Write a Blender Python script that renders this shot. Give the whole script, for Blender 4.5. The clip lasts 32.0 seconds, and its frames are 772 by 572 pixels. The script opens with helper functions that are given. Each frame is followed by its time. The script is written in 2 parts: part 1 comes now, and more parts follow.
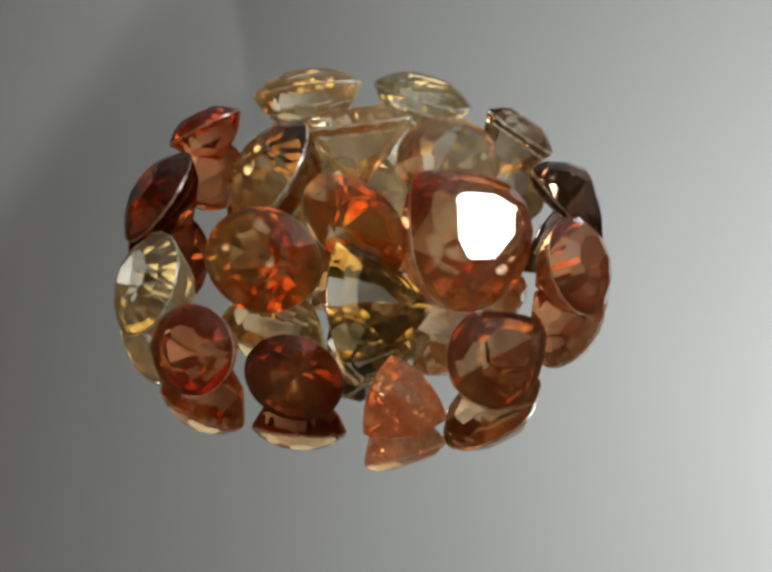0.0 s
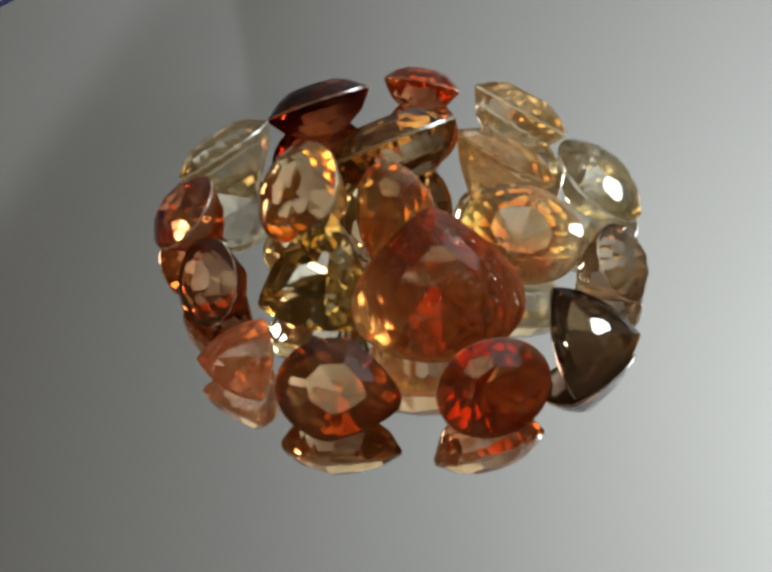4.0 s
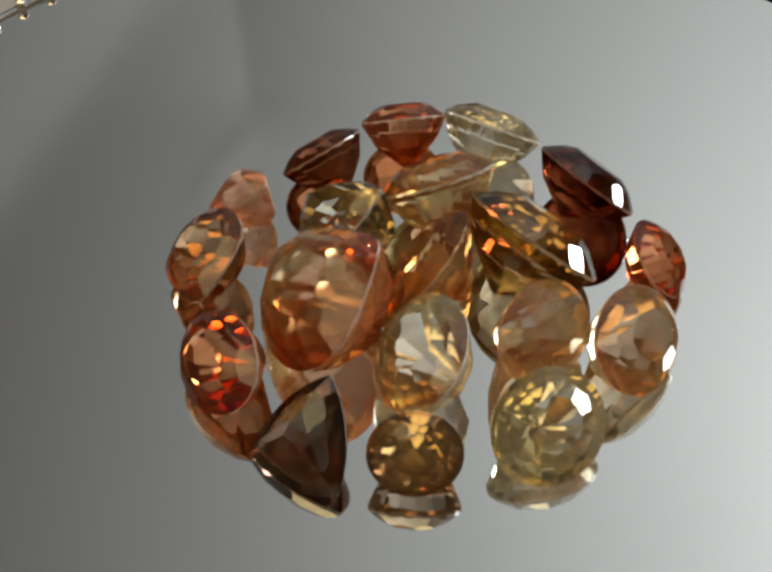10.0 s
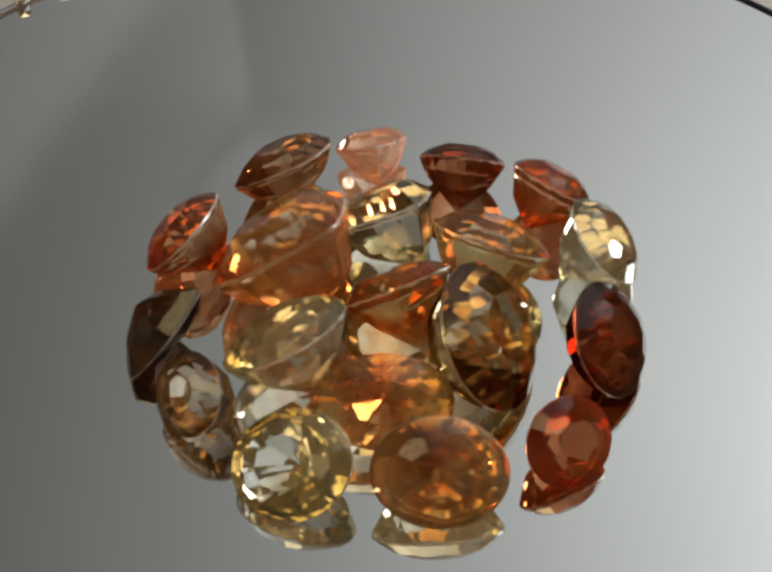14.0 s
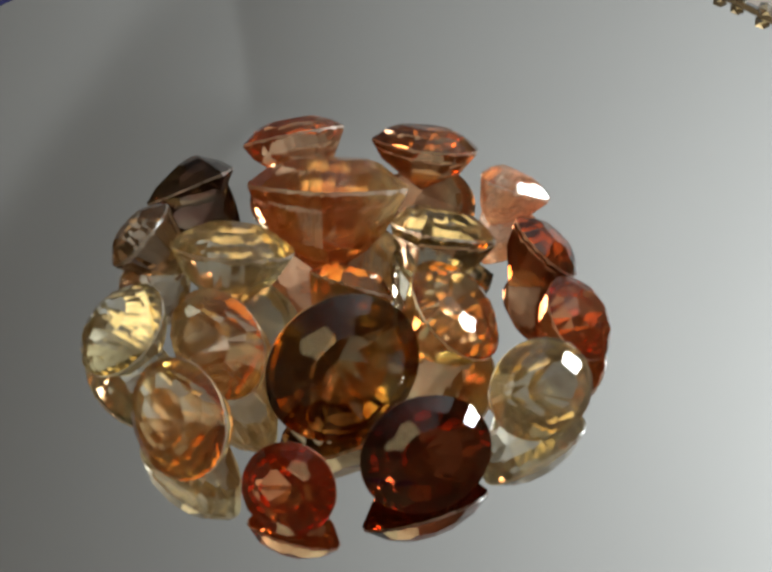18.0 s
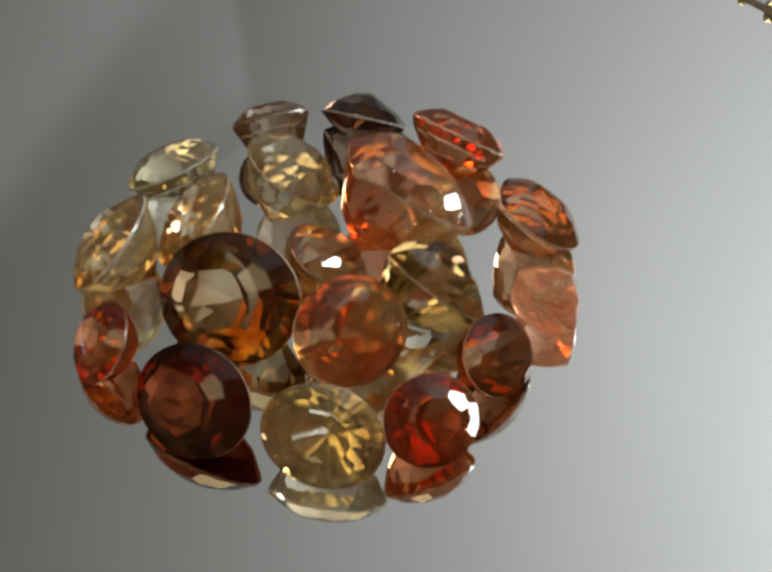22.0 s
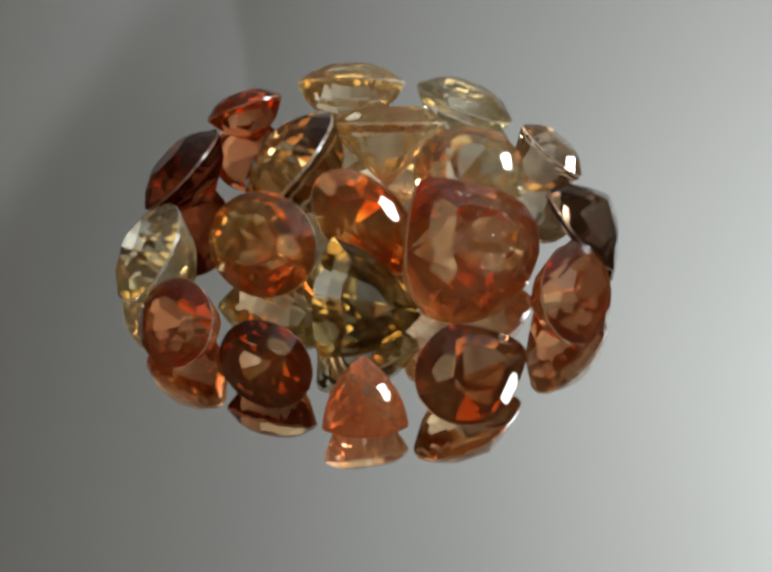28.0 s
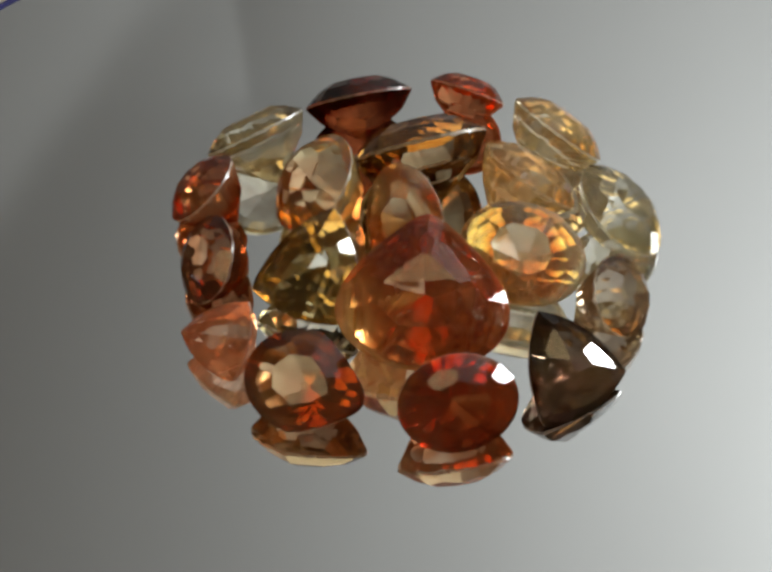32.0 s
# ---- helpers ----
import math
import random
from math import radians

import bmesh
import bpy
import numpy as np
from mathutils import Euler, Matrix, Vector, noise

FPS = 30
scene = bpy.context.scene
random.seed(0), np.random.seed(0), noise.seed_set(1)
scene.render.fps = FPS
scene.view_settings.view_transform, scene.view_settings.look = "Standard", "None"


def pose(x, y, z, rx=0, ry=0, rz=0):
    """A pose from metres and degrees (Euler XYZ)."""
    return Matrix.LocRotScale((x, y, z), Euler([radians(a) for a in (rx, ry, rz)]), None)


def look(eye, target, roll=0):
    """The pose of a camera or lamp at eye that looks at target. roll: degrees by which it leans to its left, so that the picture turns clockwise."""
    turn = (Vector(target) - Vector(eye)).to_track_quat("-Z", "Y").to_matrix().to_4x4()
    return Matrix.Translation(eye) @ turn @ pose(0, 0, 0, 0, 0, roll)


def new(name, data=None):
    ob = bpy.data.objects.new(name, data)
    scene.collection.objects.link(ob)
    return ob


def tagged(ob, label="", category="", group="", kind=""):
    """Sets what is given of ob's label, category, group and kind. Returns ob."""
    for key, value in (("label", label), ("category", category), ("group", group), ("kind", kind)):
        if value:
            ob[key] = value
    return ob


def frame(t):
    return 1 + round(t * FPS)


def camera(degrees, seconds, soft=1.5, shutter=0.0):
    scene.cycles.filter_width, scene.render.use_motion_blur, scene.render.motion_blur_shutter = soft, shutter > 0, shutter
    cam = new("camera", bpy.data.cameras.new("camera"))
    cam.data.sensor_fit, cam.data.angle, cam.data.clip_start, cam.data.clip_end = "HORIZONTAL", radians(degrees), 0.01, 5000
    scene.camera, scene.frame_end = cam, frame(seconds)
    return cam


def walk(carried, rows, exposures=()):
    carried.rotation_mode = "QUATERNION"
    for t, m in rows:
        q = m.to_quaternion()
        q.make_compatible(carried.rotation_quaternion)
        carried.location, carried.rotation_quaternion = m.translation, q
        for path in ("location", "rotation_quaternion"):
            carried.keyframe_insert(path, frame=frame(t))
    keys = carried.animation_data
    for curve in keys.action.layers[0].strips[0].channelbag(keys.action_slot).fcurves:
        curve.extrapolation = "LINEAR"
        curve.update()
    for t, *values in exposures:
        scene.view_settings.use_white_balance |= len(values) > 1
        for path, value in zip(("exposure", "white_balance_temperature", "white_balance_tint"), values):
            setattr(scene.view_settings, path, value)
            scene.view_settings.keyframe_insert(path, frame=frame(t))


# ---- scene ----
# One unit of the plan is 0.105 m: the round mirror is then 100 mm across.
U = 0.105
MIRROR_Z = 0.0215         # height of the mirror's face in the plan's own units
SPIN = 13.24              # degrees a second, clockwise from above
LAG = 0.9                 # degrees that the plan lies behind at the start
CLIP = 32.0


# ---- camera ----
def plan(x, y, z=MIRROR_Z):
    """A point of the plan in metres, the mirror's face at height 0."""
    return Vector((x * U, y * U, (z - MIRROR_Z) * U))


cam = camera(31.6, CLIP, soft=3.0)
EYE = plan(0.0, -0.66813, 0.74404)
turn = Matrix(((0.99973, 0.02243, -0.00596), (-0.02052, 0.73416, -0.67866), (-0.01085, 0.67860, 0.73443))).to_4x4()
CAM_POSE = Matrix.Translation(EYE) @ turn
walk(cam, [(0.0, CAM_POSE), (CLIP, CAM_POSE)], exposures=[(0.0, 0.0), (CLIP, 0.0)])

# ---- world and lamps ----
world = bpy.data.worlds.new("room_air")
scene.world = world
world.use_nodes = True
world.node_tree.nodes["Background"].inputs[0].default_value = (0.80, 0.86, 0.92, 1)
world.node_tree.nodes["Background"].inputs[1].default_value = 0.015


def area_lamp(name, eye, target, wide, high, watts, colour):
    data = bpy.data.lights.new(name, "AREA")
    data.shape, data.size, data.size_y, data.energy, data.color = "RECTANGLE", wide, high, watts, colour
    ob = new(name, data)
    ob.matrix_world = look(eye, target)
    return ob


LAMP_EYE = (0.330, 0.077, 0.168)
LAMP_AIM = (-0.010, 0.165, 0.455)
area_lamp("panel_light", LAMP_EYE, LAMP_AIM, 0.068, 0.38, 5.2, (0.896, 0.955, 0.972))
# added warm fill from overhead, unseen, to lift the paper's left side
area_lamp("warm_fill_light", (-0.3, -0.5, 1.69), (-0.3, -0.5, 0.0), 1.3, 1.3, 12.0, (1.0, 0.78, 0.40))


# ---- materials ----
def nodes_of(name):
    m = bpy.data.materials.new(name)
    m.use_nodes = True
    nt = m.node_tree
    return m, nt, nt.nodes["Principled BSDF"]


def add(nt, kind, **values):
    n = nt.nodes.new(kind)
    for k, v in values.items():
        if k in ("noise_dimensions", "data_type", "blend_type", "feature", "operation", "wave_type", "gradient_type"):
            setattr_plain(n, k, v)
        else:
            n.inputs[k].default_value = v
    return n


def setattr_plain(n, k, v):
    if k == "data_type":
        n.data_type = v
    elif k == "blend_type":
        n.blend_type = v
    elif k == "operation":
        n.operation = v


def ramp(nt, source, stops):
    r = nt.nodes.new("ShaderNodeValToRGB")
    e = r.color_ramp.elements
    while len(e) < len(stops):
        e.new(0.5)
    for el, (p, c) in zip(e, stops):
        el.position, el.color = p, (*c, 1)
    nt.links.new(source, r.inputs[0])
    return r.outputs[0]


def plain(name, colour, rough, metal=0.0, vary=0.12, scale=30.0, bump=0.0):
    m, nt, b = nodes_of(name)
    co = nt.nodes.new("ShaderNodeTexCoord").outputs["Object"]
    n1 = add(nt, "ShaderNodeTexNoise", Scale=scale, Detail=6.0)
    nt.links.new(co, n1.inputs["Vector"])
    lo, hi = [c * (1 - vary) for c in colour], [min(1, c * (1 + vary)) for c in colour]
    nt.links.new(ramp(nt, n1.outputs["Fac"], [(0.3, lo), (0.7, hi)]), b.inputs["Base Color"])
    b.inputs["Roughness"].default_value, b.inputs["Metallic"].default_value = rough, metal
    if bump:
        bp = add(nt, "ShaderNodeBump", Strength=bump, Distance=0.001)
        nt.links.new(n1.outputs["Fac"], bp.inputs["Height"])
        nt.links.new(bp.outputs[0], b.inputs["Normal"])
    return m


PAPER = plain("grey_paper", (0.160, 0.157, 0.152), 0.8, vary=0.02, scale=9.0)
TABLE = plain("beige_table_laminate", (0.34, 0.305, 0.28), 0.55, vary=0.04, scale=14.0)
# warm tone chosen so that light bounced off the unseen walls adds warm fill
WALLS = plain("matt_wall_paint", (0.50, 0.43, 0.33), 0.85, vary=0.04, scale=3.0)
RIM = plain("blue_black_rim", (0.022, 0.022, 0.075), 0.12, vary=0.2, scale=200.0)
SILVER = plain("silver_foil", (0.66, 0.65, 0.63), 0.15, metal=1.0, vary=0.1, scale=900.0)
BASE = plain("black_plastic", (0.02, 0.02, 0.022), 0.45, scale=90.0)
HOUSING = plain("grey_plastic_housing", (0.3, 0.3, 0.31), 0.5, scale=40.0)

mirror_mat, nt, b = nodes_of("mirror_silver")
b.inputs["Metallic"].default_value, b.inputs["Roughness"].default_value = 1.0, 0.0
b.inputs["Base Color"].default_value = (0.93, 0.935, 0.925, 1)


def gem_material(colours, seed, side, heart, up, radius, core, axis, cloud, edge, soft, depth, out_tint, warm):
    """A clear stone in two or three colours that run into each other, with flaws. cloud: how milky it is; depth: how deep its colour is;
    out_tint: the share of that colour that light takes on when it goes straight out below; core: how far the first colour keeps to the middle."""
    m, nt, b = nodes_of("gem_" + side)
    power = depth * {"crown": 0.38, "pavilion": 1.4, "girdle": 0.4}[side]
    tones = [[(q * k) ** power for q, k in zip(c, (1.0, 1 - 0.05 * warm, 1 - 0.16 * warm))] for c in colours]
    main, zone, third = tones
    L = nt.links.new
    co = nt.nodes.new("ShaderNodeTexCoord").outputs["Object"]
    mp = add(nt, "ShaderNodeMapping")
    mp.inputs["Location"].default_value = (seed * 3.17, seed * 1.73, seed * 5.31)
    L(co, mp.inputs["Vector"])
    big = add(nt, "ShaderNodeTexNoise", Scale=190.0, Detail=2.0, Roughness=0.5, Distortion=0.5)
    fine = add(nt, "ShaderNodeTexNoise", Scale=2600.0, Detail=4.0, Roughness=0.65)
    L(mp.outputs[0], big.inputs["Vector"])
    L(mp.outputs[0], fine.inputs["Vector"])
    field = big.outputs["Fac"]
    if axis:                           # the colours lie side by side along an axis of the stone
        dot, mad = nt.nodes.new("ShaderNodeVectorMath"), nt.nodes.new("ShaderNodeMath")
        dot.operation, mad.operation = "DOT_PRODUCT", "ADD"
        dot.inputs[1].default_value = axis
        L(co, dot.inputs[0])
        L(dot.outputs["Value"], mad.inputs[0])
        L(field, mad.inputs[1])
        field = mad.outputs[0]
    if core:                           # the first colour fills the middle, the second one the rim
        off, cross, far = [nt.nodes.new("ShaderNodeVectorMath") for _ in range(3)]
        off.operation, cross.operation, far.operation = "SUBTRACT", "CROSS_PRODUCT", "LENGTH"
        off.inputs[1].default_value, cross.inputs[1].default_value = heart, up
        L(co, off.inputs[0])
        L(off.outputs[0], cross.inputs[0])
        L(cross.outputs[0], far.inputs[0])
        near, both = nt.nodes.new("ShaderNodeMath"), nt.nodes.new("ShaderNodeMath")
        near.operation, near.inputs[1].default_value, near.inputs[2].default_value = "MULTIPLY_ADD", -core / radius, core * 0.6
        both.operation = "ADD"
        L(far.outputs["Value"], near.inputs[0])
        L(near.outputs[0], both.inputs[0])
        L(field, both.inputs[1])
        field = both.outputs[0]
    c = ramp(nt, field, [(edge - soft, zone), (edge, third), (edge + soft, main)])
    # veils: soft mottling, drawn out in one direction, and small dark specks
    pull = add(nt, "ShaderNodeMapping")
    pull.inputs["Rotation"].default_value = (seed * 0.7, seed * 1.1, seed * 0.4)
    pull.inputs["Scale"].default_value = (1.0, 0.4, 1.0)
    L(mp.outputs[0], pull.inputs["Vector"])
    mid = add(nt, "ShaderNodeTexNoise", Scale=620.0, Detail=4.0, Roughness=0.6, Distortion=0.8)
    L(pull.outputs[0], mid.inputs["Vector"])
    veils = add(nt, "ShaderNodeMix", data_type="RGBA", blend_type="MULTIPLY")
    veils.inputs["Factor"].default_value = 0.35
    L(c, veils.inputs["A"])
    L(ramp(nt, mid.outputs["Fac"], [(0.36, (0.50, 0.36, 0.28)), (0.54, (1, 1, 1))]), veils.inputs["B"])
    specks = add(nt, "ShaderNodeMix", data_type="RGBA", blend_type="MULTIPLY")
    specks.inputs["Factor"].default_value = 0.5
    L(veils.outputs["Result"], specks.inputs["A"])
    L(ramp(nt, fine.outputs["Fac"], [(0.30, (0.25, 0.18, 0.15)), (0.38, (1, 1, 1))]), specks.inputs["B"])
    colour = specks.outputs["Result"]
    dent = add(nt, "ShaderNodeBump", Strength=1.0, Distance=0.000011)
    L(mid.outputs["Fac"], dent.inputs["Height"])
    clear = b
    if side == "girdle":
        L(colour, b.inputs["Base Color"])
        b.inputs["Transmission Weight"].default_value = 1.0
        b.inputs["IOR"].default_value = GEM_IOR
        b.inputs["Roughness"].default_value = 0.25
    else:                              # what is thrown back inside goes a long way and takes on more colour than what goes straight out
        fres, out, back, clear = [nt.nodes.new("ShaderNode" + k) for k in ("Fresnel", "BsdfRefraction", "BsdfGlossy", "MixShader")]
        fres.inputs["IOR"].default_value = out.inputs["IOR"].default_value = GEM_IOR
        back.inputs["Roughness"].default_value = 0.01
        out.inputs["Roughness"].default_value = min(0.18, 0.10 + 0.5 * cloud) if side == "crown" else 0.01      # haze under the polished face
        thin = add(nt, "ShaderNodeGamma", Gamma=0.5 if side == "crown" else out_tint)
        L(colour, thin.inputs["Color"])
        L(thin.outputs[0], out.inputs["Color"])
        if side == "pavilion":
            L(colour, back.inputs["Color"])
            L(dent.outputs[0], out.inputs["Normal"])
            L(dent.outputs[0], back.inputs["Normal"])
        else:
            back.inputs["Color"].default_value = (1, 1, 1, 1)
        L(fres.outputs[0], clear.inputs[0])
        L(out.outputs[0], clear.inputs[1])
        L(back.outputs[0], clear.inputs[2])
    # fine flaws scatter a share of the light inside the stone; the girdle is ground matt
    milk, glow, veil, mix = [nt.nodes.new("ShaderNode" + k) for k in ("BsdfDiffuse", "BsdfTranslucent", "MixShader", "MixShader")]
    rich = add(nt, "ShaderNodeGamma", Gamma=2.6 if side == "crown" else 0.75)
    L(colour, rich.inputs["Color"])
    L(rich.outputs[0], milk.inputs["Color"])
    L(rich.outputs[0], glow.inputs["Color"])
    veil.inputs[0].default_value = 0.5
    L(milk.outputs[0], veil.inputs[1])
    L(glow.outputs[0], veil.inputs[2])
    share = {"crown": 0.55 * cloud, "pavilion": 2.2 * cloud, "girdle": 0.32}[side]
    L(ramp(nt, mid.outputs["Fac"], [(0.35, (share * 1.6,) * 3), (0.62, (share * 0.5,) * 3)]), mix.inputs[0])
    L(clear.outputs[0], mix.inputs[1])
    L(veil.outputs[0], mix.inputs[2])
    last = mix
    if side == "crown" and cloud >= 0.13:      # added glossy flecks, each at its own angle, make cloudy stones sparkle as they turn
        fleck, last = nt.nodes.new("ShaderNodeBsdfGlossy"), nt.nodes.new("ShaderNodeMixShader")
        fleck.inputs["Color"].default_value, fleck.inputs["Roughness"].default_value = (1.0, 0.82, 0.62, 1), 0.22
        where, way = add(nt, "ShaderNodeTexNoise", Scale=5200.0, Detail=1.0), add(nt, "ShaderNodeTexNoise", Scale=3300.0, Detail=1.0)
        L(mp.outputs[0], where.inputs["Vector"])
        L(mp.outputs[0], way.inputs["Vector"])
        skew = add(nt, "ShaderNodeBump", Strength=1.0, Distance=0.0003)
        L(way.outputs["Fac"], skew.inputs["Height"])
        L(skew.outputs[0], fleck.inputs["Normal"])
        L(ramp(nt, where.outputs["Fac"], [(0.66, (0, 0, 0)), (0.74, (0.4,) * 3)]), last.inputs[0])
        L(mix.outputs[0], last.inputs[1])
        L(fleck.outputs[0], last.inputs[2])
    L(last.outputs[0], nt.nodes["Material Output"].inputs["Surface"])
    return m


GEM_IOR = 1.56


# ---- the room, the table and the paper ----
def mesh_of(name, verts, faces, mats=()):
    me = bpy.data.meshes.new(name)
    me.from_pydata(verts, [], faces)
    for m in mats:
        me.materials.append(m)
    me.update()
    return me


def block(name, lo, hi, mat):
    x0, y0, z0 = lo
    x1, y1, z1 = hi
    v = [(x0, y0, z0), (x1, y0, z0), (x1, y1, z0), (x0, y1, z0), (x0, y0, z1), (x1, y0, z1), (x1, y1, z1), (x0, y1, z1)]
    f = [(0, 3, 2, 1), (4, 5, 6, 7), (0, 1, 5, 4), (1, 2, 6, 5), (2, 3, 7, 6), (3, 0, 4, 7)]
    return new(name, mesh_of(name, v, f, [mat]))


def lathe(profile, n=96):
    """Vertices and faces of a closed profile (radius, height) turned round the z axis."""
    v, f = [], []
    for r, z in profile:
        for k in range(n):
            a = 2 * math.pi * k / n
            v.append((r * math.cos(a), r * math.sin(a), z))
    for j in range(len(profile) - 1):
        for k in range(n):
            a, b_ = j * n + k, j * n + (k + 1) % n
            f.append((a, b_, b_ + n, a + n))
    return v, f


def part(name, me, parent, label=""):
    ob = new(name, me)
    ob.parent = parent
    return tagged(ob, label)


TABLE_Z = -0.022
# unseen room added round the scene; it gives gems dark surroundings and warm bounce
tagged(block("floor", (-1.6, -1.6, -0.79), (1.6, 1.6, -0.75), WALLS), kind="structure")
tagged(block("wall_north", (-1.6, 1.6, -0.75), (1.6, 1.66, 1.75), WALLS), kind="structure")
tagged(block("wall_south", (-1.6, -1.66, -0.75), (1.6, -1.6, 1.75), WALLS), kind="structure")
tagged(block("wall_east", (1.6, -1.66, -0.75), (1.66, 1.66, 1.75), WALLS), kind="structure")
tagged(block("wall_west", (-1.66, -1.66, -0.75), (-1.6, 1.66, 1.75), WALLS), kind="structure")
tagged(block("ceiling", (-1.66, -1.66, 1.75), (1.66, 1.66, 1.8), WALLS), kind="structure")

table = tagged(new("table"), "pale beige laminate table under the turntable", "table")
table.location = (0, 0.1, -0.75)
tt = block("tabletop", (-0.7, -0.5, 0.70), (0.7, 0.5, 0.75 + TABLE_Z), TABLE)
tt.parent = table
for sx in (-0.64, 0.64):
    for sy in (-0.44, 0.44):
        lg = block("leg", (sx - 0.025, sy - 0.025, 0.0), (sx + 0.025, sy + 0.025, 0.70), TABLE)
        lg.parent = table


def valley(q, near, far, sharp):
    """A soft fold, deepest at q = 0: it dies away within near on one flank and within far on the other; sharp: the radius of its bottom."""
    k = math.sqrt(q * q + sharp * sharp) - sharp
    return math.exp(-k / (far if q > 0 else near))


def paper_folds(x, z):
    """How far the sheet is pushed back at x and height z: one crease with a fine ridge at its end, one slanting fold, and slight waves."""
    bend = -0.0480 + 0.187 * (z - 0.2004)
    fade = min(1.0, max(0.0, (0.238 - z) / 0.014))
    d = 0.0036 * valley(x - bend, 0.030, 0.045, 0.0020) * fade
    d += 0.0140 * valley(0.682 * (x + 0.077) + 0.731 * (z - 0.2004), 0.050, 0.075, 0.008)
    along = (-0.809 * (x + 0.0418) + 0.588 * (z - 0.2335)) / 0.025
    across = 0.588 * (x + 0.0418) + 0.809 * (z - 0.2335)
    d -= 0.0004 * math.exp(-(across / 0.004) ** 2) * math.exp(-(1.6 * (along - 0.5)) ** 4)
    d += 0.0008 * noise.noise(Vector((x * 14, z * 11, 3.1))) + 0.0016 * noise.noise(Vector((x * 5, z * 5, 7.7)))
    return d


def paper_sheet():
    """A large grey sheet that stands behind the mirror and arches over it."""
    nx, nz = 400, 200
    v, f = [], []
    for j in range(nz + 1):
        k = j / nz
        y = 0.4 - 0.4 * k ** 1.4
        z = math.sqrt((0.4 - y) / 2.0)
        slope = Vector((0, -1, -4 * z)).normalized()
        for i in range(nx + 1):
            x = -0.30 + 0.60 * i / nx
            q = Vector((x, y + 0.19 * x * x, z)) - slope * paper_folds(x, z)
            v.append(q)
    for j in range(nz):
        for i in range(nx):
            a = j * (nx + 1) + i
            f.append((a, a + 1, a + nx + 2, a + nx + 1))
    lo = [(-0.30 + 0.60 * i / nx, v[i].y, TABLE_Z) for i in range(nx + 1)]
    base = len(v)
    v += lo
    f += [(base + i, base + i + 1, i + 1, i) for i in range(nx)]
    me = mesh_of("paper_sheet", v, f, [PAPER])
    for p in me.polygons:
        p.use_smooth = True
    ob = new("paper_sheet", me)
    mod = ob.modifiers.new("thickness", "SOLIDIFY")
    mod.thickness = 0.0004
    return tagged(ob, "grey creased paper sheet arching behind and over the mirror", "paper backdrop", kind="structure")


paper_sheet()

# ---- the lamp that stands beside the table ----
lamp = tagged(new("light_panel"), "tall white light panel on a thin grey stand", "lamp")
lamp.location = (0.348, 0.074, TABLE_Z)
lm = look(LAMP_EYE, LAMP_AIM)
inv = Matrix.Translation(lamp.location).inverted()
hs = block("housing", (-0.045, -0.195, 0.004), (0.045, 0.195, 0.018), HOUSING)
hs.parent, hs.matrix_local = lamp, inv @ lm
post_v, post_f = lathe([(0.0, 0.0), (0.05, 0.0), (0.05, 0.01), (0.006, 0.014), (0.006, 0.15), (0.0, 0.15)], 24)
part("stand", mesh_of("stand", post_v, post_f, [HOUSING]), lamp)

# unseen housing, added to go with the overhead fill light
tagged(block("fill_light_housing", (-0.98, -1.18, 1.70), (0.38, 0.18, 1.75), HOUSING), "flat square housing added for the unseen warm fill light", "ceiling lamp")

# ---- the turntable ----
RADIUS = 0.4834 * U
turntable = tagged(new("mirror_turntable"), "round mirror plate with a blue-black rim, turning on a black base", "turntable")
CX, CY = -0.0019 * U, 0.0204 * U
v, f = lathe([(0.0, 0.0), (RADIUS, 0.0), (RADIUS, -0.0025), (0.0, -0.0025)], 128)
v = [(x + CX, y + CY, z) for x, y, z in v]
part("mirror_plate", mesh_of("mirror_plate", v, f, [mirror_mat]), turntable, "clear round mirror")
bead = [(RADIUS + 0.00033 - 0.00026 * math.cos(math.pi * k / 6), 0.00005 + 0.00026 * math.sin(math.pi * k / 6)) for k in range(7)]
ring_profile = [(RADIUS + 0.00007, -0.0030)] + bead + [(RADIUS + 0.00059, -0.0045), (RADIUS - 0.004, -0.0045), (RADIUS - 0.004, -0.0030), (RADIUS + 0.00007, -0.0030)]
v, f = lathe(ring_profile, 192)
v = [(x + CX, y + CY, z) for x, y, z in v]
rim = part("rim", mesh_of("rim", v, f, [RIM]), turntable, "blue-black glossy rim")
for p in rim.data.polygons:
    p.use_smooth = abs(p.normal.z) < 0.999


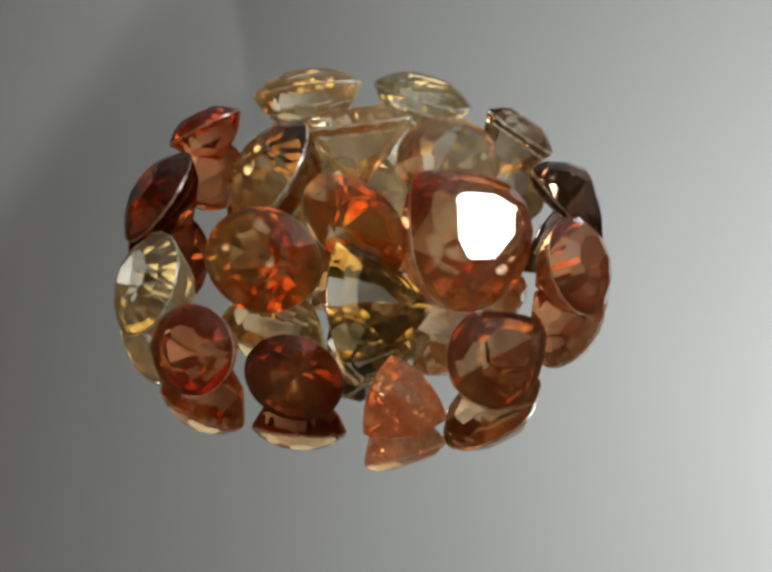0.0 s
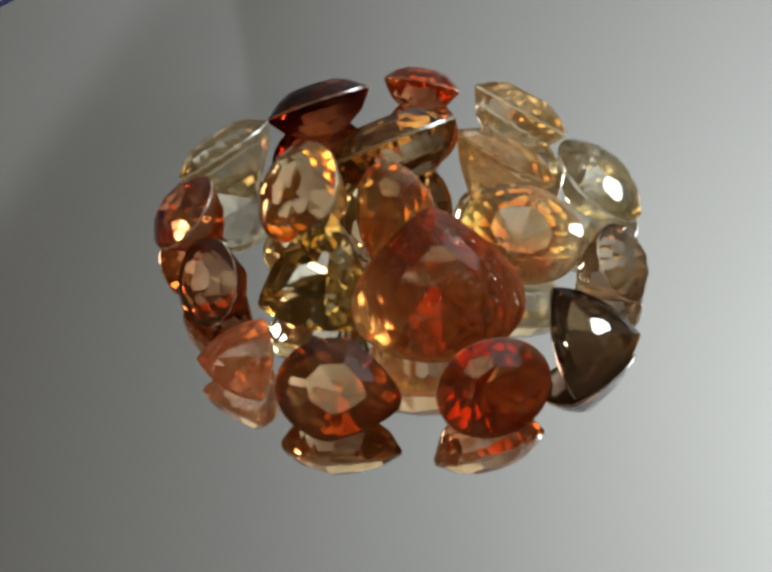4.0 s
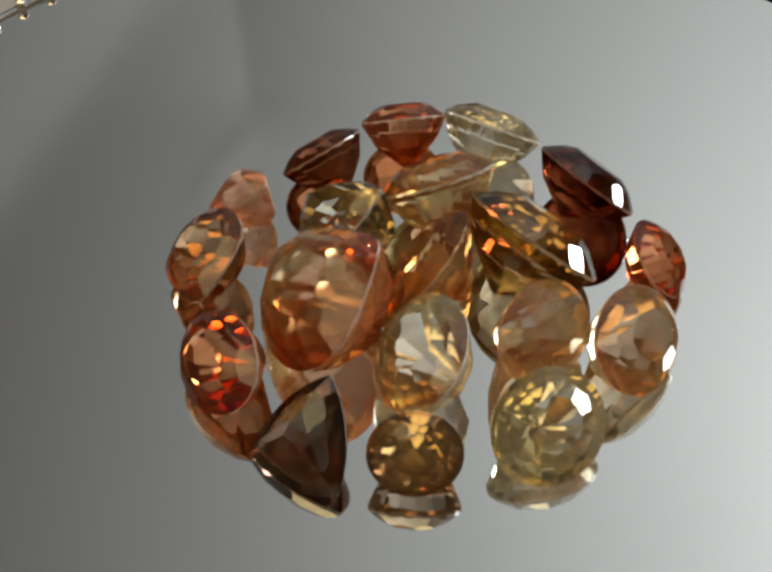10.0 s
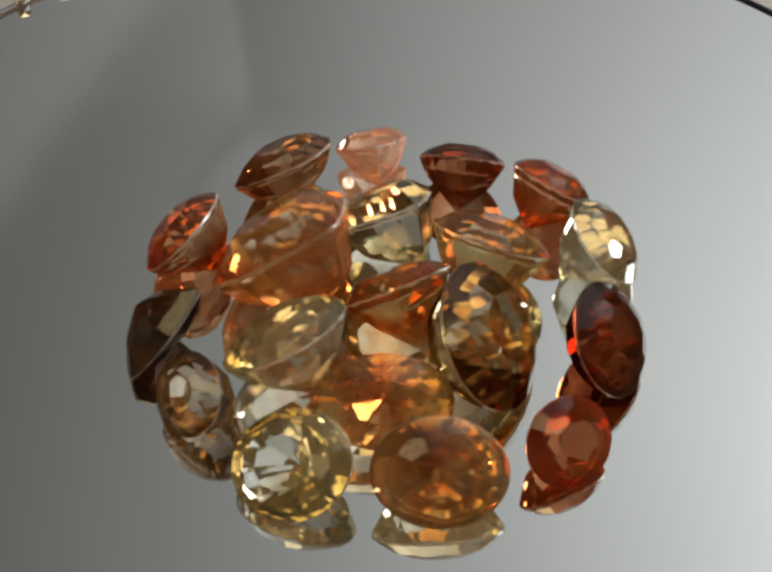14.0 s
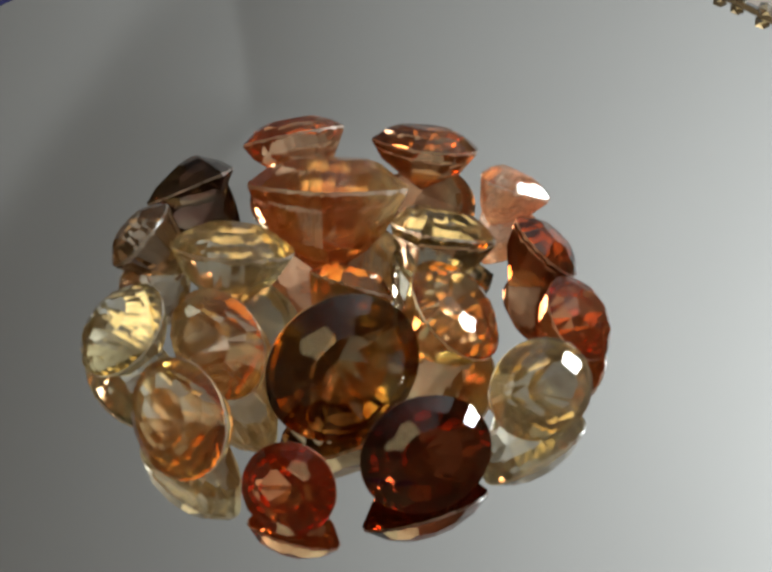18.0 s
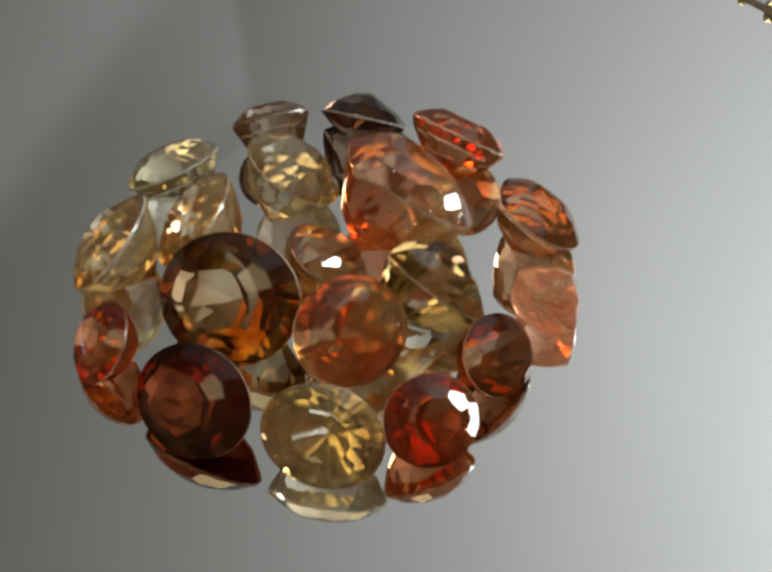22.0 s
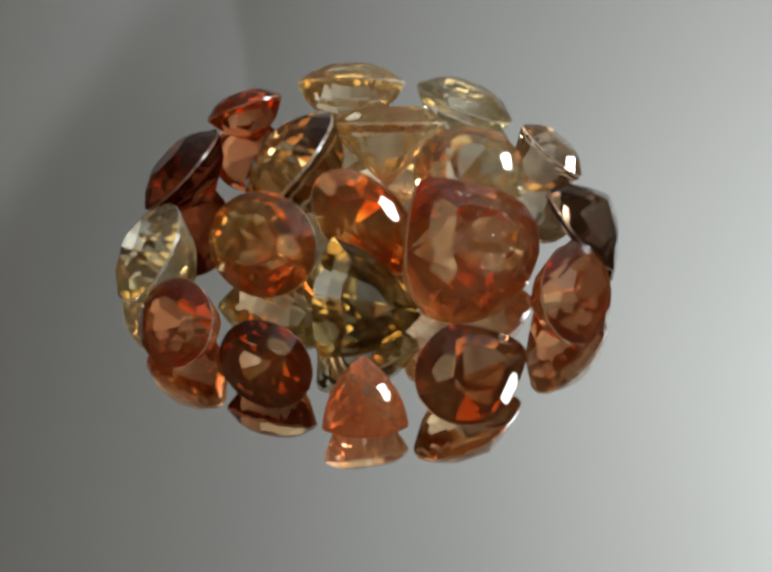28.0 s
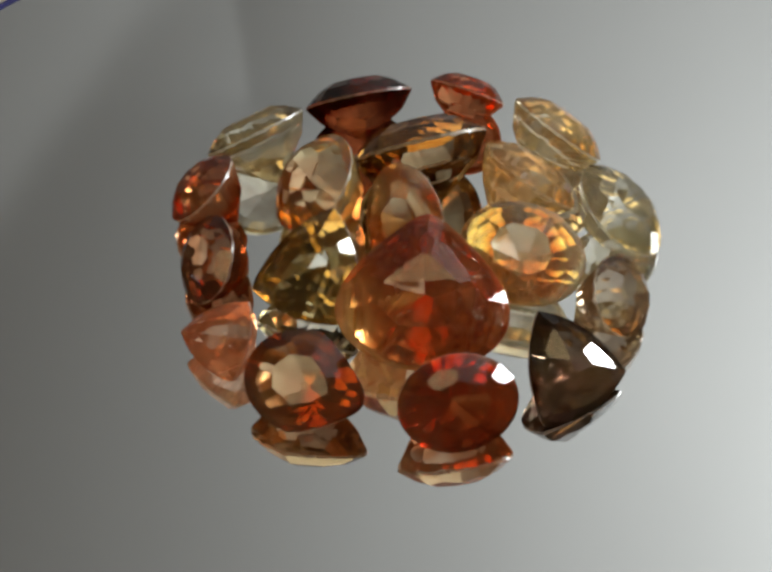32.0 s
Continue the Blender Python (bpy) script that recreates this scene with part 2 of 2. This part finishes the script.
def rim_beads(first, last, seed):
    """Part of the rim is silvery and set with small faceted beads, from one angle to another."""
    rng = random.Random(seed)
    n, m = 40, 10
    v, f = [], []
    for i in range(n + 1):
        a = radians(first + (last - first) * i / n)
        for k in range(m):
            c = 2 * math.pi * k / m
            r, z = RADIUS + 0.00035 + 0.00042 * math.cos(c), 0.0001 + 0.00034 * math.sin(c)
            v.append((CX + r * math.cos(a), CY + r * math.sin(a), z))
    for i in range(n):
        for k in range(m):
            f.append((i * m + k, i * m + (k + 1) % m, (i + 1) * m + (k + 1) % m, (i + 1) * m + k))
    band = mesh_of("silver_band", v, f, [SILVER])
    for p in band.polygons:
        p.use_smooth = True
    strip = part("silver_band", band, turntable, "silvery band on the rim")
    a = first + 1.5
    while a < last - 1:
        size = rng.uniform(0.00045, 0.0009)
        bm = bmesh.new()
        bmesh.ops.create_icosphere(bm, subdivisions=1, radius=size)
        for w in bm.verts:
            w.co *= 1 + 0.12 * noise.noise(w.co * 2500 + Vector((a, 0, 0)))
            w.co.z *= 0.8
        me = bpy.data.meshes.new("bead")
        bm.to_mesh(me)
        bm.free()
        me.materials.append(SILVER)
        bead_ob = part("bead", me, strip)
        bead_ob.location = (CX + (RADIUS + 0.0003) * math.cos(radians(a)), CY + (RADIUS + 0.0003) * math.sin(radians(a)), 0.0004 + size * 0.4)
        a += rng.uniform(1.6, 5.0)


rim_beads(259, 287, 3)
rim_beads(304, 343, 5)
v, f = lathe([(0.0, -0.0026), (0.040, -0.0026), (0.040, -0.006), (0.032, -0.009), (0.032, TABLE_Z), (0.0, TABLE_Z)], 64)
part("base", mesh_of("base", v, f, [BASE]), turntable, "black plastic base")


# ---- gemstones ----
def outline(shape, a, b_, n=128):
    """The girdle of a stone, half width a, half height b_, as n points and outward normals, anticlockwise."""
    pts = []
    for k in range(n):
        s = 2 * math.pi * k / n
        c, q = math.cos(s), math.sin(s)
        if shape == "oval":
            x, y = c, q
        elif shape == "pear":          # tip at +y
            x, y = c * (1 - 0.44 * max(0.0, q)), q
        elif shape == "drop":          # a sharper tip at +y
            x, y = c * (1 - 0.65 * ((1 + q) / 2) ** 2), q
        elif shape == "trillion":      # one corner at +y
            s3 = (s - math.pi / 2) % (2 * math.pi / 3)
            m = abs(s3 - math.pi / 3)
            big, off = 2.05, 1.30      # three arcs, each about a far centre
            r = -off * math.cos(m) + math.sqrt(big * big - (off * math.sin(m)) ** 2)
            x, y = r * c, r * q
        pts.append((x, y))
    xs, ys = [p[0] for p in pts], [p[1] for p in pts]
    mx, my = (max(xs) + min(xs)) / 2, (max(ys) + min(ys)) / 2
    wx, wy = (max(xs) - min(xs)) / 2, (max(ys) - min(ys)) / 2
    pts = [((x - mx) / wx * a, (y - my) / wy * b_) for x, y in pts]
    out = []
    for k in range(n):
        (x0, y0), (x1, y1) = pts[k - 1], pts[(k + 1) % n]
        d = math.hypot(x1 - x0, y1 - y0)
        out.append((pts[k], ((y1 - y0) / d, -(x1 - x0) / d)))
    return out


def clip_solid(polys, no, co):
    """Cuts a convex solid, given as polygons, by a plane: what lies along no goes, and the cut is closed."""
    out, cut = [], []
    for p in polys:
        d = [(q - co).dot(no) for q in p]
        if max(d) <= 1e-9:
            out.append(p)
            continue
        keep = []
        for k in range(len(p)):
            a, da, b_, db = p[k - 1], d[k - 1], p[k], d[k]
            if (da > 1e-9) != (db > 1e-9):
                w = da / (da - db)
                q = a + (b_ - a) * w
                keep.append(q)
                cut.append(q)
            if db <= 1e-9:
                keep.append(b_)
        if len(keep) > 2:
            out.append(keep)
    if len(cut) > 2:
        mid = sum(cut, Vector()) / len(cut)
        ax = no.orthogonal().normalized()
        ay = no.cross(ax)
        cut.sort(key=lambda q: math.atan2((q - mid).dot(ay), (q - mid).dot(ax)))
        face = [cut[0]]
        for q in cut[1:]:
            if (q - face[-1]).length > 2e-7:
                face.append(q)
        if len(face) > 2 and (face[0] - face[-1]).length <= 2e-7:
            face.pop()
        if len(face) > 2:
            out.append(face)
    return out


def cut_gem(shape, a, b_, deep, crown, table, mains, first, seed, lean):
    """A brilliant-cut stone as polygons: girdle outline, crown and pavilion ground flat by hand, facet by facet, no two at quite the
    same angle. Lengths in metres; deep, crown and table as shares of the width; first: the way the first crown facet looks, in degrees; lean: how far off level the table was ground."""
    rng = random.Random(seed)
    ring = outline(shape, a, b_)
    n, w = len(ring), min(a, b_) * 2
    g = 0.011 * w
    low = -g - deep * w
    rise = g + 0.052 * w                 # where the crown mains would meet the rim, over the girdle
    apex = rise + crown * w
    level = apex - crown * w * table
    top = level + (0.12 * w if lean.length else 0)
    polys = [[Vector((*p, top)) for p, _ in ring], [Vector((*p, low)) for p, _ in reversed(ring)]]
    for k in range(n):
        p, q = ring[k][0], ring[(k + 1) % n][0]
        polys.append([Vector((*p, low)), Vector((*q, low)), Vector((*q, top)), Vector((*p, top))])

    def facet(k, z, apex):
        nonlocal polys
        (x, y), (nx, ny) = ring[int(round(k)) % n]
        co = Vector((x, y, z))
        along = Vector((-ny, nx, 0))
        no = along.cross(Vector((0, 0, apex)) - co).normalized()
        if no.dot(Vector((nx, ny, 0))) < 0:
            no = -no
        polys = clip_solid(polys, no, co)

    def off(share):
        return rng.uniform(-share, share)

    step = n / mains
    to = Vector((math.cos(radians(first)), math.sin(radians(first))))
    lead = max(range(n), key=lambda k: ring[k][1][0] * to.x + ring[k][1][1] * to.y)
    bulge = 0.25 * deep * w
    for i in range(mains):
        facet((i + off(0.10)) * step, -g - bulge * (1 + off(0.14)), low * (1 + off(0.035)))
        facet(lead + (i + (off(0.05) if i else 0)) * step, rise, apex + 0.012 * w * off(1))
    for i in range(mains):
        for d in (0.25, 0.75):
            facet((i + d + off(0.06)) * step, -g, low * (1.42 + off(0.09)))
            facet(lead + (i + d + off(0.04)) * step, g, g + (0.47 + off(0.03)) * w)
    for i in range(mains):               # a last, flatter row of facets round the tip
        (x, y), (nx, ny) = ring[int(round((i + 0.5 + off(0.12)) * step)) % n]
        s = 1.22 * deep * (1 + off(0.08))
        polys = clip_solid(polys, Vector((nx * s, ny * s, -1.0)).normalized(), Vector((0, 0, low * (0.87 + off(0.025)))))
    for i in range(mains):               # stars, between table and mains
        (x, y), (nx, ny) = ring[int(round(lead + (i + 0.5) * step)) % n]
        co = Vector((x * (table + 0.03), y * (table + 0.03), level - (x * lean.x + y * lean.y) * table))
        polys = clip_solid(polys, Vector((nx * (0.28 + off(0.04)), ny * 0.28, 1.0)).normalized() + lean * 0.7, co)
    if lean.length:
        polys = clip_solid(polys, (Vector((0, 0, 1)) + lean).normalized(), Vector((0, 0, level)))
    return polys


def lowest(polys, body):
    return min((body @ q).z for p in polys for q in p)


gem_count = 0


def gemstone(label, shape, wide, high, at, height, faces, tilt, spin, colours, crown=0.265, table=0.46, mains=8, first=22, core=0.0, axis=None, cloud=0.03, edge=0.5, soft=0.14, depth=1.0, out_tint=0.42, warm=1.0, lean=(0, 0)):
    """A stone that rests on its pavilion on the mirror. wide, high, height (of the girdle's middle): millimetres; at: its place in the plan;
    faces: the way its table looks at the start, degrees anticlockwise from east; tilt: how far the table leans over; spin: its turn about its own axis."""
    global gem_count
    gem_count += 1
    a, b_ = wide / 2000, high / 2000
    # the table's normal leans towards local -y, which is then turned to face outward
    body = Matrix.Rotation(radians(tilt), 4, "X") @ Matrix.Rotation(radians(spin), 4, "Z")
    lo, hi = 0.26, 0.92
    for _ in range(7):                   # as deep as its height over the mirror asks for
        deep = (lo + hi) / 2
        polys = cut_gem(shape, a, b_, deep, crown, table, mains, first - spin, gem_count, Vector((*lean, 0)))
        if -lowest(polys, body) > height / 1000:
            hi = deep
        else:
            lo = deep
    polys = [[body @ q for q in p] for p in polys]
    shift = Vector((0, 0, 0.00002 - min(q.z for p in polys for q in p)))
    axis_up = body.to_3x3() @ Vector((0, 0, 1))
    table_up = body.to_3x3() @ Vector((*lean, 1)).normalized()
    root = tagged(new("gemstone"), label, "gemstone", group="gemstones on the mirror")
    mats = {side: gem_material(colours, gem_count, side, shift, axis_up, min(a, b_), core, axis, cloud, edge, soft, depth, out_tint, warm) for side in ("crown", "pavilion", "girdle")}
    sides = {"table": [], "crown": [], "girdle": [], "pavilion": []}
    for p in polys:
        no = Vector()
        for k in range(len(p)):
            no += p[k - 1].cross(p[k])
        if no.length < 1e-13:
            continue
        no.normalize()
        h = no.dot(axis_up)
        key = "table" if no.dot(table_up) > 0.9995 else "crown" if h > 0.02 else "girdle" if h > -0.02 else "pavilion"
        sides[key].append(p)
    for name, faces_of in sides.items():
        bm = bmesh.new()
        for p in faces_of:
            bm.faces.new([bm.verts.new(q + shift) for q in p])
        bmesh.ops.remove_doubles(bm, verts=bm.verts, dist=4e-7)
        me = bpy.data.meshes.new(name)
        bm.to_mesh(me)
        bm.free()
        me.materials.append(mats["crown" if name == "table" else name])
        part(name, me, root)
    start = Matrix.Translation(plan(at[0], at[1])) @ Matrix.Rotation(radians(faces + 90), 4, "Z")
    start.translation.z = 0.0
    gems.append((root, start))
    return root


gems = []
gemstone("salmon-pink cloudy trillion-cut gemstone with rounded corners", "trillion", 5.85, 5.63, (0.0106, -0.1223), 2.80, -70.5, 36.2, -6.7,
         ((0.95, 0.58, 0.42), (0.93, 0.50, 0.34), (0.97, 0.68, 0.53)), cloud=0.16, depth=0.9)
gemstone("dark brown pear-cut gemstone with a golden middle", "pear", 7.15, 8.71, (0.0778, -0.0947), 3.18, -44.0, 33.0, -97.0,
         ((0.50, 0.19, 0.09), (0.88, 0.62, 0.34), (0.66, 0.35, 0.18)), cloud=0.05, depth=0.9)
gemstone("bright red-orange oval-cut gemstone", "oval", 8.31, 6.64, (0.1411, -0.0168), 3.36, -18.2, 44.8, 2.4,
         ((0.70, 0.25, 0.10), (0.92, 0.64, 0.45), (0.66, 0.23, 0.09)), core=0.3, axis=(0, 0, -60), edge=0.25, cloud=0.055, depth=1.05)
gemstone("smoky grey-green trillion-cut gemstone", "trillion", 7.35, 8.00, (0.1415, 0.0645), 2.20, 0.7, 43.1, 7.8,
         ((0.27, 0.22, 0.19), (0.45, 0.41, 0.34), (0.34, 0.22, 0.19)), mains=9, cloud=0.03, depth=1.05, out_tint=0.75, warm=0.6, table=0.22, lean=(0.17, 0.14))
gemstone("small smoky brown oval-cut gemstone", "oval", 6.42, 5.66, (0.1143, 0.1287), 3.19, 37.3, 45.3, 2.3,
         ((0.50, 0.35, 0.24), (0.90, 0.84, 0.66), (0.68, 0.52, 0.36)), core=-0.4, cloud=0.06, depth=0.9, out_tint=0.25)
gemstone("pale yellow round-cut gemstone, nearly clear", "oval", 8.49, 7.45, (0.0423, 0.1789), 2.90, 58.2, 34.0, 34.0,
         ((0.92, 0.89, 0.67), (0.97, 0.96, 0.86), (0.88, 0.81, 0.57)), mains=10, cloud=0.05, depth=0.9, out_tint=0.2, warm=0.2)
gemstone("honey-brown oval-cut gemstone with orange zones", "oval", 9.07, 7.29, (-0.0498, 0.1840), 3.48, 98.0, 45.0, -7.2,
         ((0.68, 0.36, 0.20), (0.96, 0.88, 0.64), (0.86, 0.60, 0.36)), mains=10, core=0.5, edge=0.49, cloud=0.07, depth=0.95, out_tint=0.28)
gemstone("small deep red oval-cut gemstone", "oval", 6.47, 6.02, (-0.1301, 0.1512), 2.62, 124.8, 46.5, 4.7,
         ((0.64, 0.15, 0.05), (0.54, 0.11, 0.04), (0.74, 0.25, 0.10)), cloud=0.06, depth=0.95)
gemstone("dark maroon-brown oval-cut gemstone", "oval", 9.01, 7.58, (-0.1594, 0.0689), 3.20, 167.1, 46.0, 2.9,
         ((0.29, 0.085, 0.05), (0.58, 0.26, 0.15), (0.40, 0.13, 0.07)), mains=11, cloud=0.03, depth=1.05, out_tint=0.95)
gemstone("pale olive-yellow oval-cut gemstone with brown haze", "oval", 8.51, 6.78, (-0.1603, -0.0206), 3.45, -169.6, 41.9, -12.5,
         ((0.82, 0.75, 0.53), (0.60, 0.48, 0.35), (0.89, 0.85, 0.67)), mains=10, cloud=0.07, depth=0.95, out_tint=0.25, warm=0.3)
gemstone("orange-red round-cut gemstone with fiery glints", "oval", 6.83, 6.25, (-0.1252, -0.0805), 3.21, -131.5, 41.0, -2.7,
         ((0.66, 0.23, 0.10), (0.89, 0.58, 0.40), (0.70, 0.28, 0.12)), core=0.3, axis=(0, 0, -60), edge=0.25, cloud=0.08, depth=1.15)
gemstone("dark reddish-brown oval-cut gemstone", "oval", 7.03, 5.73, (-0.0578, -0.1056), 2.97, -96.8, 45.9, -20.9,
         ((0.46, 0.17, 0.08), (0.70, 0.45, 0.30), (0.54, 0.24, 0.12)), core=-0.4, cloud=0.045, depth=0.95, out_tint=0.55)
gemstone("large red pear-cut gemstone with a golden side", "drop", 12.29, 11.03, (0.0611, 0.0027), 5.20, -37.0, 39.0, 2.3,
         ((0.66, 0.24, 0.10), (0.94, 0.76, 0.43), (0.76, 0.34, 0.14)), core=0.15, axis=(60, 45, 0), edge=0.39, soft=0.14, cloud=0.13, depth=0.95, out_tint=0.22)
gemstone("olive-brown trillion-cut gemstone with clear facets", "trillion", 8.23, 8.58, (-0.0090, -0.0433), 3.87, -50.9, 40.3, -1.8,
         ((0.52, 0.40, 0.22), (0.60, 0.53, 0.33), (0.93, 0.89, 0.68)), cloud=0.02, depth=0.8, out_tint=0.18)
gemstone("pale yellow and orange round-cut gemstone", "oval", 9.49, 7.55, (0.0557, 0.0846), 4.34, -40.5, 31.5, -15.5,
         ((0.74, 0.46, 0.25), (0.95, 0.92, 0.68), (0.90, 0.78, 0.48)), mains=10, core=0.5, edge=0.52, cloud=0.08, depth=0.85, out_tint=0.2, warm=0.2)
gemstone("peach-tan oval-cut gemstone, clear and warm", "oval", 9.40, 6.50, (-0.0130, 0.1348), 4.10, 98.2, 40.0, -4.8,
         ((0.80, 0.47, 0.27), (0.95, 0.82, 0.50), (0.90, 0.65, 0.39)), core=0.4, edge=0.48, cloud=0.10, depth=0.85, out_tint=0.25)
gemstone("large dark brown and olive oval-cut gemstone", "oval", 11.19, 9.55, (-0.0786, 0.0782), 4.18, 170.1, 47.2, 12.3,
         ((0.34, 0.15, 0.06), (0.84, 0.74, 0.42), (0.50, 0.27, 0.10)), mains=11, cloud=0.025, depth=1.0, out_tint=0.25)
gemstone("golden-orange oval-cut gemstone with yellow zones", "oval", 9.09, 7.60, (-0.0798, -0.0102), 4.34, -114.1, 37.3, -6.4,
         ((0.78, 0.39, 0.20), (0.95, 0.87, 0.50), (0.89, 0.60, 0.32)), mains=10, core=0.5, edge=0.48, cloud=0.06, depth=0.9)
gemstone("red and brown oval-cut gemstone at the heap's middle", "oval", 6.15, 9.75, (-0.0138, 0.0306), 4.21, -56.3, 47.9, 29.8,
         ((0.72, 0.20, 0.07), (0.94, 0.74, 0.44), (0.82, 0.38, 0.13)), axis=(0, 0, -70), edge=0.44, cloud=0.07, depth=0.9)

# ---- what turns ----
def motions():
    steps = [k * 0.5 for k in range(int(CLIP * 2) + 1)]
    for ob, start in [(turntable, Matrix.Identity(4))] + gems:
        walk(ob, [(t, Matrix.Rotation(radians(LAG - SPIN * t), 4, "Z") @ start) for t in steps])


motions()
